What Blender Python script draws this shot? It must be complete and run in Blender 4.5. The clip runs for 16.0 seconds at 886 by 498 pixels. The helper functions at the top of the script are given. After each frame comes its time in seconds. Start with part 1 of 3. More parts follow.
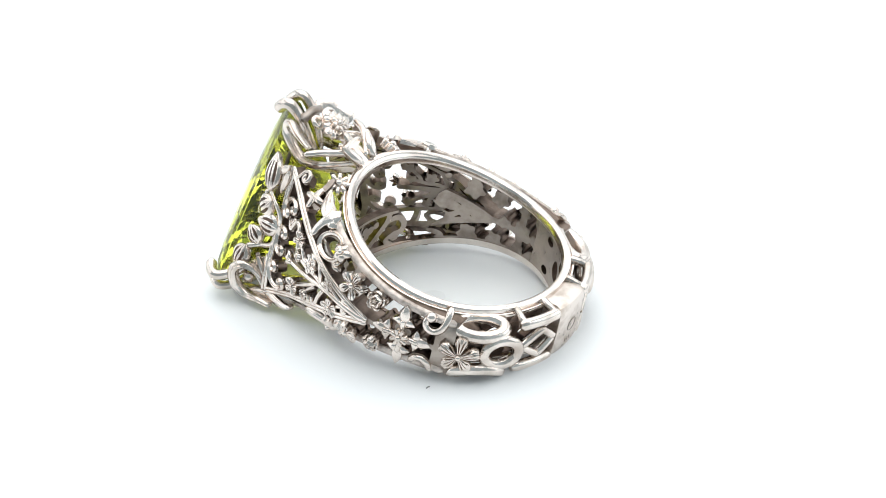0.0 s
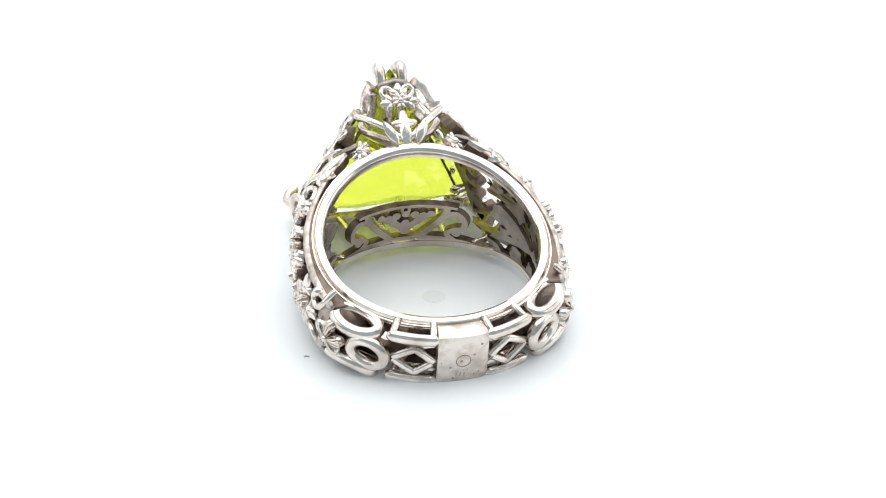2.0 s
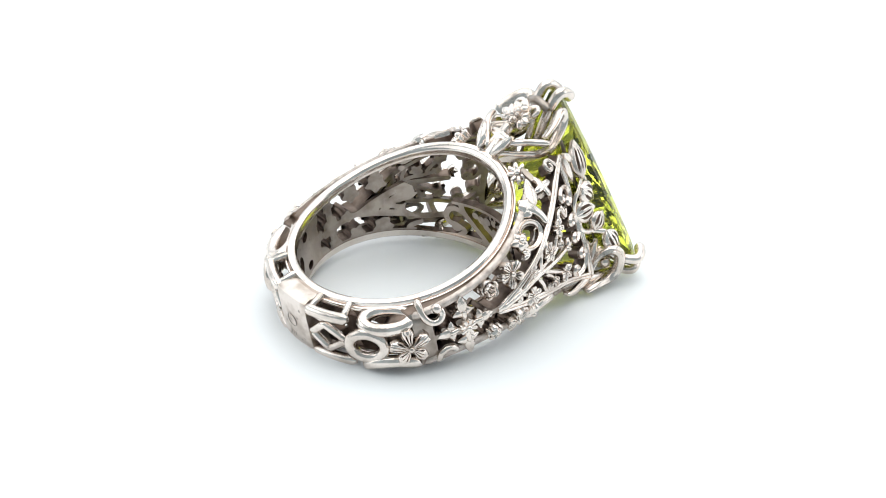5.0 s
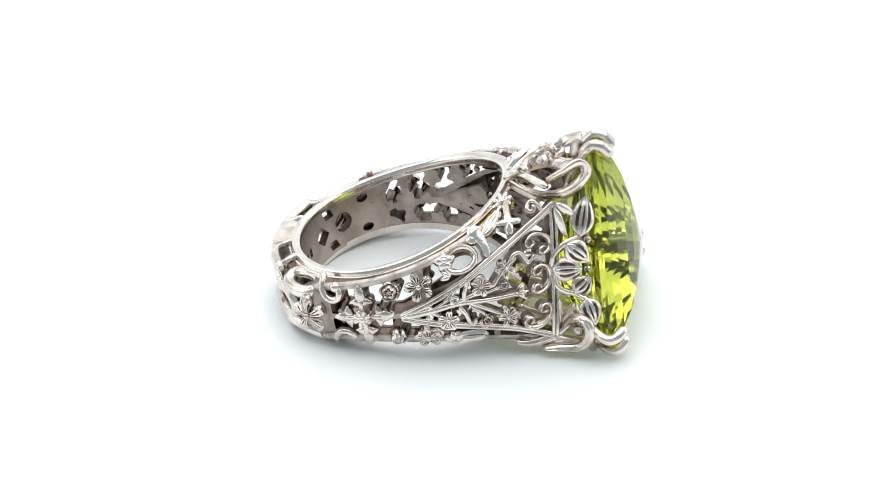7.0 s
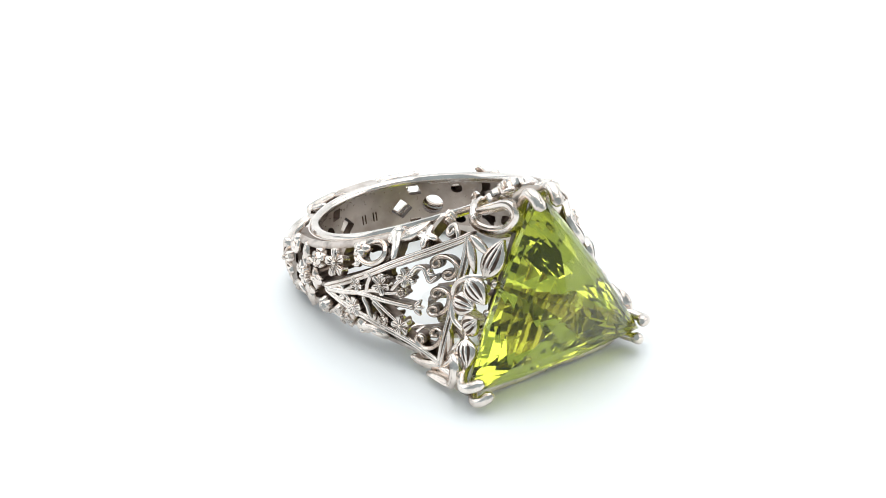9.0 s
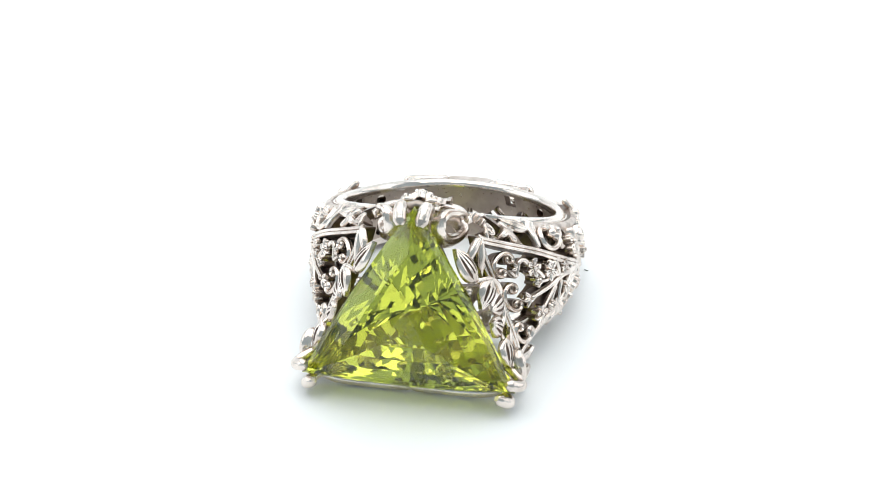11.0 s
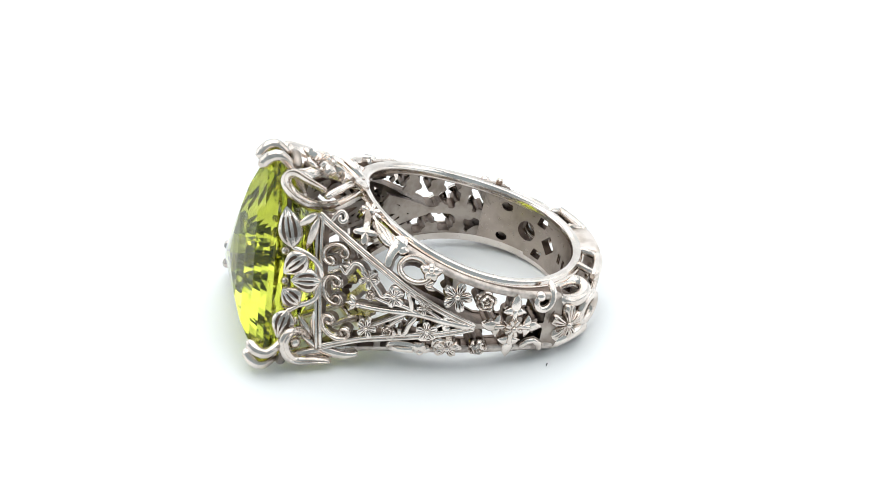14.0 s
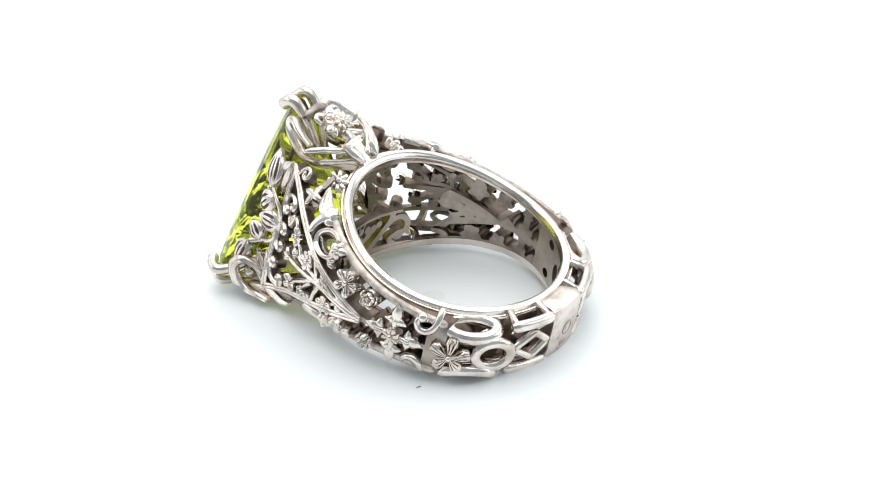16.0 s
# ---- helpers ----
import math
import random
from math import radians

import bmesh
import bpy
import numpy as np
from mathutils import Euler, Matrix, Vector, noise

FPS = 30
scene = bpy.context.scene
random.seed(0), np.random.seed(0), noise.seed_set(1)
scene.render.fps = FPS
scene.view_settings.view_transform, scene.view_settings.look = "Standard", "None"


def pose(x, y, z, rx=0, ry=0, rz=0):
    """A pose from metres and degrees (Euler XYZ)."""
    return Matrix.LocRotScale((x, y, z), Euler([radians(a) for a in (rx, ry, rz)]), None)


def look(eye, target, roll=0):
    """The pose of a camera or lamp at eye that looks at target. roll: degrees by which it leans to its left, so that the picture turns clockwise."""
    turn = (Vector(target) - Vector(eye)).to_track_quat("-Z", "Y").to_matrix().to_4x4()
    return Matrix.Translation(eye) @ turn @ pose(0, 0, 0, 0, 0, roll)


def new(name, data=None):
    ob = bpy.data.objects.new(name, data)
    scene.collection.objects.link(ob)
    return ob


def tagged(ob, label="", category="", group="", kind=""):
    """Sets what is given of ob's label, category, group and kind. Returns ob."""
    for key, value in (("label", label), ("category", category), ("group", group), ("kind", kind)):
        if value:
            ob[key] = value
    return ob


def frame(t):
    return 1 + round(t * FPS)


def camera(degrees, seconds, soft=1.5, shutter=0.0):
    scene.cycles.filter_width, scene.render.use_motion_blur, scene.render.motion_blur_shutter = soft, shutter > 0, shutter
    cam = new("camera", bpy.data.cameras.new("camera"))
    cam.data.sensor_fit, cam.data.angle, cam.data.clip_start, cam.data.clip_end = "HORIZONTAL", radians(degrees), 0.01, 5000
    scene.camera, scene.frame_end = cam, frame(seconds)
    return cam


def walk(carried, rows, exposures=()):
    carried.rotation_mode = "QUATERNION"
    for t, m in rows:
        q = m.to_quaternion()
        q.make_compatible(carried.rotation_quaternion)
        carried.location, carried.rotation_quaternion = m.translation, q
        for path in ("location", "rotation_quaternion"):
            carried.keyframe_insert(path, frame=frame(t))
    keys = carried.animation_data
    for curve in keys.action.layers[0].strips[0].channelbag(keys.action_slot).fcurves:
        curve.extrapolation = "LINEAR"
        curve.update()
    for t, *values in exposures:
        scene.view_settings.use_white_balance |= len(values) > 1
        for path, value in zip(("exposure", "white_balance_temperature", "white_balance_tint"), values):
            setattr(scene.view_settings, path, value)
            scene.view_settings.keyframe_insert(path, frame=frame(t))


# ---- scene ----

MM = 0.001

# ---- camera: fixed, looking down at a turning ring ----
cam = camera(25.29, 16.0, soft=0.4)
EYE = Vector((0.0, -0.134, 0.0804))
YAW, PITCH, ROLL = radians(0.301), radians(29.584), 0.309
AIM = Vector((math.sin(YAW) * math.cos(PITCH), math.cos(YAW) * math.cos(PITCH), -math.sin(PITCH)))
CAM = look(EYE, EYE + AIM * 0.15, ROLL)
walk(cam, [(0, CAM), (16, CAM)])
TURN = -22.6895  # degrees a second, clockwise seen from above

# ---- light: a white light tent with a lit roof, open and dim towards the camera ----
world = bpy.data.worlds.new("world")
scene.world = world
world.use_nodes = True
world.node_tree.nodes["Background"].inputs["Color"].default_value = (0.76, 0.92, 1.0, 1)
world.node_tree.nodes["Background"].inputs["Strength"].default_value = 0.46
scene.view_settings.exposure = 0.0


def area_lamp(name, m, w, h, power, colour=(1, 1, 1)):
    data = bpy.data.lights.new(name, "AREA")
    data.shape, data.size, data.size_y, data.energy, data.color = "RECTANGLE", w, h, power, colour
    ob = new(name, data)
    ob.matrix_world = m
    return ob


area_lamp("tent_roof_light", look((0, 0.04, 0.40), (0, 0, 0)), 0.62, 0.50, 1.74, (1.0, 0.985, 0.96))
for x in (-0.38, 0.38):
    area_lamp("tent_side_light", look((x, 0.05, 0.17), (0, 0, 0.01)), 0.40, 0.28, 0.42, (0.98, 0.985, 1.0))
area_lamp("tent_back_light", look((0, 0.30, 0.22), (0, 0, 0.01)), 0.50, 0.20, 0.22, (0.98, 0.985, 1.0))


# ---- materials ----
def material(name):
    m = bpy.data.materials.new(name)
    m.use_nodes = True
    return m, m.node_tree.nodes, m.node_tree.links, m.node_tree.nodes["Principled BSDF"]


def metal(name, light, dark, rough, rough_span, scale, bump):
    """Silver with tarnish in clouds, fine scratches in its gloss and a cast grain."""
    m, nodes, links, bsdf = material(name)
    bsdf.inputs["Metallic"].default_value = 1.0
    co = nodes.new("ShaderNodeTexCoord")
    big = nodes.new("ShaderNodeTexNoise")
    big.inputs["Scale"].default_value, big.inputs["Detail"].default_value = scale, 4
    fine = nodes.new("ShaderNodeTexNoise")
    fine.inputs["Scale"].default_value, fine.inputs["Detail"].default_value = scale * 9, 3
    for n in (big, fine):
        links.new(co.outputs["Object"], n.inputs["Vector"])
    mix = nodes.new("ShaderNodeMix")
    mix.data_type = "RGBA"
    mix.inputs["A"].default_value, mix.inputs["B"].default_value = (*dark, 1), (*light, 1)
    ramp = nodes.new("ShaderNodeMapRange")
    ramp.inputs["From Min"].default_value, ramp.inputs["From Max"].default_value = 0.32, 0.58
    links.new(big.outputs["Fac"], ramp.inputs["Value"])
    links.new(ramp.outputs["Result"], mix.inputs["Factor"])
    links.new(mix.outputs["Result"], bsdf.inputs["Base Color"])
    ro = nodes.new("ShaderNodeMapRange")
    ro.inputs["To Min"].default_value, ro.inputs["To Max"].default_value = rough, rough + rough_span
    links.new(fine.outputs["Fac"], ro.inputs["Value"])
    links.new(ro.outputs["Result"], bsdf.inputs["Roughness"])
    bp = nodes.new("ShaderNodeBump")
    bp.inputs["Strength"].default_value, bp.inputs["Distance"].default_value = bump, 0.00005
    links.new(fine.outputs["Fac"], bp.inputs["Height"])
    links.new(bp.outputs["Normal"], bsdf.inputs["Normal"])
    return m


SILVER = metal("polished silver", (0.87, 0.785, 0.72), (0.55, 0.475, 0.42), 0.16, 0.14, 500, 0.25)
RAIL = metal("smooth bright silver", (0.86, 0.78, 0.72), (0.62, 0.545, 0.49), 0.11, 0.12, 300, 0.12)
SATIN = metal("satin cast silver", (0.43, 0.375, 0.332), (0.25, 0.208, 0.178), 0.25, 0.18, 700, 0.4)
DULL = metal("dull silver", (0.27, 0.222, 0.19), (0.14, 0.11, 0.09), 0.28, 0.16, 420, 0.5)
# oxide of the engraved lines, deepened to hold the shade of crevices too
OXIDE_SHADE = metal("blackened silver with crevice shade", (0.15, 0.105, 0.082), (0.065, 0.043, 0.033), 0.38, 0.2, 900, 0.6)
# brown tarnish, darkened further so its colour holds the shade of recesses
RECESS_SHADE = metal("brown tarnished silver with recess shade", (0.23, 0.175, 0.143), (0.105, 0.077, 0.06), 0.32, 0.18, 700, 0.5)
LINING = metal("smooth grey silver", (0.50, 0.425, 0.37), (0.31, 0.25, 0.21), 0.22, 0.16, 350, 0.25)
GRAIN = metal("grainy cast silver", (0.70, 0.62, 0.565), (0.40, 0.34, 0.30), 0.28, 0.2, 1400, 1.0)
WORN = metal("worn silver", (0.80, 0.72, 0.665), (0.55, 0.465, 0.40), 0.2, 0.3, 900, 0.5)


def gem_material():
    m, nodes, links, bsdf = material("lemon quartz")
    bsdf.inputs["Base Color"].default_value = (0.79, 0.85, 0.09, 1)
    bsdf.inputs["Transmission Weight"].default_value = 0.97
    bsdf.inputs["Roughness"].default_value = 0.0
    bsdf.inputs["IOR"].default_value = 1.6
    return m


GEM = gem_material()


def matte(name, colour, rough=0.6, scale=60, vary=0.03):
    m, nodes, links, bsdf = material(name)
    bsdf.inputs["Roughness"].default_value = rough
    n = nodes.new("ShaderNodeTexNoise")
    n.inputs["Scale"].default_value, n.inputs["Detail"].default_value = scale, 6
    co = nodes.new("ShaderNodeTexCoord")
    links.new(co.outputs["Object"], n.inputs["Vector"])
    mix = nodes.new("ShaderNodeMix")
    mix.data_type = "RGBA"
    mix.inputs["A"].default_value = (*[c * (1 - vary) for c in colour], 1)
    mix.inputs["B"].default_value = (*colour, 1)
    links.new(n.outputs["Fac"], mix.inputs["Factor"])
    links.new(mix.outputs["Result"], bsdf.inputs["Base Color"])
    return m


WHITE = matte("white acrylic", (0.93, 0.945, 0.955), 0.35)
TENT = matte("white tent cloth", (0.88, 0.89, 0.90), 0.9, 200)
DARK = matte("dark lint", (0.03, 0.03, 0.035), 0.9)


# ---- mesh tools; everything on the ring is drawn in millimetres ----
def part(name, bm, mat, parent, label="", smooth=50, flip=False):
    bmesh.ops.recalc_face_normals(bm, faces=bm.faces[:])
    me = bpy.data.meshes.new(name)
    if flip:
        bmesh.ops.transform(bm, matrix=Matrix.Diagonal((-1, 1, 1, 1)), verts=bm.verts[:])
        bmesh.ops.reverse_faces(bm, faces=bm.faces[:])
    bmesh.ops.transform(bm, matrix=Matrix.Diagonal((MM, MM, MM, 1)), verts=bm.verts[:])
    bm.to_mesh(me)
    bm.free()
    for one in (mat if isinstance(mat, tuple) else (mat,)):
        me.materials.append(one)
    if smooth:
        me.shade_smooth()
        me.set_sharp_from_angle(angle=radians(smooth))
    ob = new(name, me)
    ob.parent = parent
    return tagged(ob, label)


def both(name, build, mat, parent, label="", smooth=50):
    """A part on the right shoulder and its mirror image on the left one."""
    made = []
    for flip in (False, True):
        bm = bmesh.new()
        build(bm)
        made.append(part(name, bm, mat, parent, label, smooth, flip))
    return made


def grid_faces(bm, rows, closed_u=False, closed_v=False):
    """Quads between rows of vertices."""
    n, m = len(rows), len(rows[0])
    for i in range(n if closed_u else n - 1):
        for j in range(m if closed_v else m - 1):
            a, b = rows[i], rows[(i + 1) % n]
            bm.faces.new((a[j], a[(j + 1) % m], b[(j + 1) % m], b[j]))


def tube(bm, pts, r, seg=8, closed=False, flat=1.0, normal=None, round_ends=True):
    """A rod along pts. r: radius or a function of 0..1. flat: its thickness along the normal."""
    pts = [Vector(q) for q in pts]
    n = len(pts)
    rad = r if callable(r) else (lambda u: r)
    tang = [((pts[(i + 1) % n] - pts[i - 1]) if closed else (pts[min(i + 1, n - 1)] - pts[max(i - 1, 0)])).normalized() for i in range(n)]
    up = Vector(normal) if normal is not None else tang[0].orthogonal()
    rows = []
    line = [(pts[i], tang[i], rad(i / max(n - 1, 1))) for i in range(n)]
    if not closed and round_ends:
        p0, t0, r0 = line[0]
        p1, t1, r1 = line[-1]
        line = [(p0 - t0 * r0 * 0.75, t0, r0 * 0.5)] + line + [(p1 + t1 * r1 * 0.75, t1, r1 * 0.5)]
    for q, t, rr in line:
        up = (up - t * up.dot(t))
        up = up.normalized() if up.length > 1e-6 else t.orthogonal().normalized()
        side = t.cross(up)
        rows.append([bm.verts.new(q + (side * math.cos(a) + up * math.sin(a) * flat) * rr) for a in (2 * math.pi * k / seg for k in range(seg))])
    grid_faces(bm, rows, closed, True)
    if not closed:
        bm.faces.new(rows[0][::-1])
        bm.faces.new(rows[-1])


def ribbon(bm, pts, normals, half, thick=0.3, groove=0.0):
    """A flat-faced strip along pts with eased edges, and a blackened line down its middle where groove > 0."""
    n = len(pts)
    prof = [(-0.85, -1.6), (-1.0, -0.4), (-1.0, 0.35), (-0.8, 0.8), (-0.28, 1.15), (0.0, 1.2 - groove), (0.28, 1.15), (0.8, 0.8), (1.0, 0.35), (1.0, -0.4), (0.85, -1.6)]
    rows = []
    for i in range(n):
        t = (Vector(pts[min(i + 1, n - 1)]) - Vector(pts[max(i - 1, 0)])).normalized()
        up = Vector(normals[i])
        up = (up - t * up.dot(t)).normalized()
        across = t.cross(up)
        w = half(i / (n - 1)) if callable(half) else half
        ends = 0.55 if i in (0, n - 1) else 1.0
        rows.append([bm.verts.new(Vector(pts[i]) + across * (a * w * ends) + up * (b * thick * ends)) for a, b in prof])
    for i in range(n - 1):
        for j in range(len(prof)):
            k = (j + 1) % len(prof)
            f = bm.faces.new((rows[i][j], rows[i][k], rows[i + 1][k], rows[i + 1][j]))
            if groove > 0.4 and j in (4, 5) and 0 < i < n - 2:
                f.material_index = 1
    bm.faces.new(rows[0][::-1])
    bm.faces.new(rows[-1])


def bezier(points, n=10):
    """A smooth line through the points (Catmull-Rom)."""
    v = [Vector(q) for q in points]
    v = [2 * v[0] - v[1]] + v + [2 * v[-1] - v[-2]]
    out = []
    for i in range(1, len(v) - 2):
        for k in range(n):
            u = k / n
            out.append(0.5 * (2 * v[i] + (v[i + 1] - v[i - 1]) * u + (2 * v[i - 1] - 5 * v[i] + 4 * v[i + 1] - v[i + 2]) * u * u + (3 * v[i] - v[i - 1] - 3 * v[i + 1] + v[i + 2]) * u ** 3))
    return out + [v[-2]]


def flower(bm, m, r, petals=5, grooves=5, rise=0.34, notch=0.42, skirt=0.5, spin=0.0, droop=0.0):
    """A cast flower: petals with engraved lines. m maps its plane to the ring."""
    per = 8 * max(grooves, 1) + 4
    na, nr = petals * per, 7
    rows, dark = [], {}
    for j in range(nr + 2):
        row = []
        for i in range(na):
            a = 2 * math.pi * i / na
            ph = (i % per) / per - 0.5 + 0.5 / per  # -0.5..0.5 across one petal
            lobe = 1 - notch * (2 * abs(ph)) ** 2.1 - 0.05 * max(0.0, 1 - 9 * abs(ph))
            u = min(j / nr, 1.0)
            rr = r * lobe * (0.14 + 0.86 * u)
            groove = (0.5 - 0.5 * math.cos(2 * math.pi * grooves * (ph + 0.5))) if grooves else 0.0
            line = max(0.0, 1 - groove * 2.2) if grooves and (abs(ph) < 0.40 or abs(ph) > 0.47) else 0.0
            h = rise * r * (0.35 + 0.55 * u - 0.45 * u ** 3) - 0.22 * r * (2 * abs(ph)) ** 3 * u - 0.10 * r * line * math.sin(math.pi * min(u * 0.95 + 0.03, 1))
            h -= droop * r * u * u
            if j == nr + 1:
                rr, h = rr * 0.97, min(-skirt, h - 0.1)
            b = a + spin
            row.append(bm.verts.new(m @ Vector((rr * math.cos(b), rr * math.sin(b), h))))
            dark[row[-1]] = line > 0.8 and 0 < j < nr - 1
        rows.append(row)
    grid_faces(bm, rows, False, True)
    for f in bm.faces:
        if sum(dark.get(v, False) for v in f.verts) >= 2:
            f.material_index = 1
    bm.faces.new(rows[0])


def bead_on(bm, m, r):
    bmesh.ops.create_icosphere(bm, subdivisions=2, radius=r, matrix=m)


def blossom(name, m, r, petals, grooves, bead, rise, notch, skirt, spin=0.0, label="", sides=(False, True), droop=0.0):
    """A flower on one or both shoulders, with its bead."""
    for flip in sides:
        bm = bmesh.new()
        flower(bm, m, r, petals, grooves, rise, notch, skirt, spin, droop)
        ob = part(name, bm, (SILVER, OXIDE_SHADE), ring, label, 60, flip)
        bm = bmesh.new()
        bead_on(bm, m @ Matrix.Translation((0, 0, rise * r * 0.42)), bead * r)
        part("flower_centre", bm, SILVER, ob, "", 60, flip)


def rose(bm, m, r, spin=0.0):
    """A small cabbage rose: whorls of wavy petals, one inside the other."""
    na, nr = 40, 14
    rows, low = [], {}
    for j in range(nr + 2):
        u = min(j / nr, 1.0)
        row = []
        for i in range(na):
            a = 2 * math.pi * i / na
            wave = math.cos(2 * math.pi * (2.05 * u + 0.15 * math.cos(5 * a + spin + 4 * u)))
            rr = r * (0.04 + 0.96 * u) * (1 - 0.24 * u * abs(math.cos(2.5 * a + spin)) ** 4)
            h = r * (0.32 + 0.22 * (1 - u * u) + 0.17 * wave - 0.16 * u ** 4)
            if j == nr + 1:
                rr, h = rr * 0.96, -0.4
            row.append(bm.verts.new(m @ Vector((rr * math.cos(a), rr * math.sin(a), h))))
            low[row[-1]] = wave < -0.55 and 0 < j < nr
        rows.append(row)
    grid_faces(bm, rows, False, True)
    bm.faces.new(rows[0])
    for f in bm.faces:
        if sum(low[v] for v in f.verts) >= 3:
            f.material_index = 1


def leaf(bm, m, length, width, rise=0.25, veins=3, curl=0.0, skirt=0.35, lean=0.0):
    """A leaf along the x of its plane, with engraved veins."""
    nu, nv = 12, 6 * veins + 4
    rows, dark = [], {}
    for i in range(nu + 1):
        u = i / nu
        w = width * 0.5 * (math.sin(math.pi * u ** 0.8) ** 0.9 if 0 < u < 1 else 0.0) + 0.015
        row = []
        for j in range(-1, nv + 2):
            v = (min(max(j, 0), nv) / nv - 0.5) * 2
            groove = 0.5 - 0.5 * math.cos(math.pi * (veins + 1) * (v + 1))
            line = max(0.0, 1 - groove * 2.4) if abs(v) < 0.85 and veins > 1 else 0.0
            h = rise * (1 - v * v) * math.sin(math.pi * min(u + 0.08, 1)) - 0.07 * line * math.sin(math.pi * u) + curl * u * u
            if j in (-1, nv + 1):
                h = -skirt + curl * u * u
            x = u * length
            row.append(bm.verts.new(m @ Vector((x, w * v + lean * math.sin(math.pi * u), h))))
            dark[row[-1]] = line > 0.75 and 2 < i < nu - 2
        rows.append(row)
    grid_faces(bm, rows)
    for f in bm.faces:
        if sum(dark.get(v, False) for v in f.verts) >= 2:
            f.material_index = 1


def leaf_between(bm, base, tip, wide, rise, veins, normal=(0.89, 0.33, 0.27)):
    base, tip, n = Vector(base), Vector(tip), Vector(normal)
    ex = (tip - base).normalized()
    n = (n - ex * n.dot(ex)).normalized()
    m = Matrix.Translation(base + n * 0.2) @ Matrix((ex, n.cross(ex), n)).transposed().to_4x4()
    leaf(bm, m, (tip - base).length, wide, rise, veins, -0.12)


def spiral(cy, cz, r, start, turn, n=26, tight=0.25):
    """Points of a scroll end, from outside to inside."""
    return [(cy + r * (1 - (1 - tight) * k / n) * math.cos(start + turn * k / n), cz + r * (1 - (1 - tight) * k / n) * math.sin(start + turn * k / n)) for k in range(n + 1)]


# ---- the form of the ring: x across the finger, y towards the stone, z along the finger ----
def side_x(y, z):
    """How far the shoulder's face stands from the middle plane."""
    q = z ** 4 / 40
    return (10.16 + 0.02776 * y - 0.02444 * y * y - 0.000542 * y ** 3 - 0.00838 * z + 0.0076 * z * y - 0.5045 * q
            + 0.0348 * q * y + 0.000553 * q * y * y - 0.00279 * z * y * y)


def side(y, z, d=0.0):
    """A point d above the shoulder's face, and the face's normal there."""
    e = 0.05
    n = Vector((1, -(side_x(y + e, z) - side_x(y - e, z)) / (2 * e), -(side_x(y, z + e) - side_x(y, z - e)) / (2 * e))).normalized()
    return Vector((side_x(y, z), y, z)) + n * d, n


def side_frame(y, z, d=0.0, spin=0.0):
    """A plane lying on the shoulder: x towards the stone, y up, z outwards."""
    q, n = side(y, z, d)
    ex = (Vector((0, 1, 0)) - n * n.y).normalized()
    ey = n.cross(ex)
    m = Matrix((ex, ey, n)).transposed().to_4x4()
    return Matrix.Translation(q) @ m @ Matrix.Rotation(spin, 4, "Z")


def facing(at, normal):
    """A plane at a point, with its z along the normal."""
    n = Vector(normal).normalized()
    ex = n.orthogonal().normalized()
    return Matrix.Translation(at) @ Matrix((ex, n.cross(ex), n)).transposed().to_4x4()


def back(phi, z, r):
    """A point round the back of the shank; phi in degrees from the middle of the back."""
    a = radians(phi)
    return Vector((r * math.sin(a), -r * math.cos(a), z))


def back_frame(phi, z, r, tip=0.0, spin=0.0):
    a = radians(phi)
    n = Vector((math.sin(a), -math.cos(a), 0))
    ex = Vector((math.cos(a), math.sin(a), 0))
    m = Matrix((ex, Vector((0, 0, 1)), n)).transposed().to_4x4()
    if (ex.cross(Vector((0, 0, 1))) - n).length > 0.1:
        m = Matrix((-ex, Vector((0, 0, 1)), n)).transposed().to_4x4()
    return Matrix.Translation(back(phi, z, r)) @ m @ Matrix.Rotation(tip, 4, "X") @ Matrix.Rotation(spin, 4, "Z")


def rim_z(y):
    return 2.70 + 0.155 * y + 0.011 * y * y


def rim_low(y):
    return -2.55 - 0.157 * y - 0.0095 * y * y


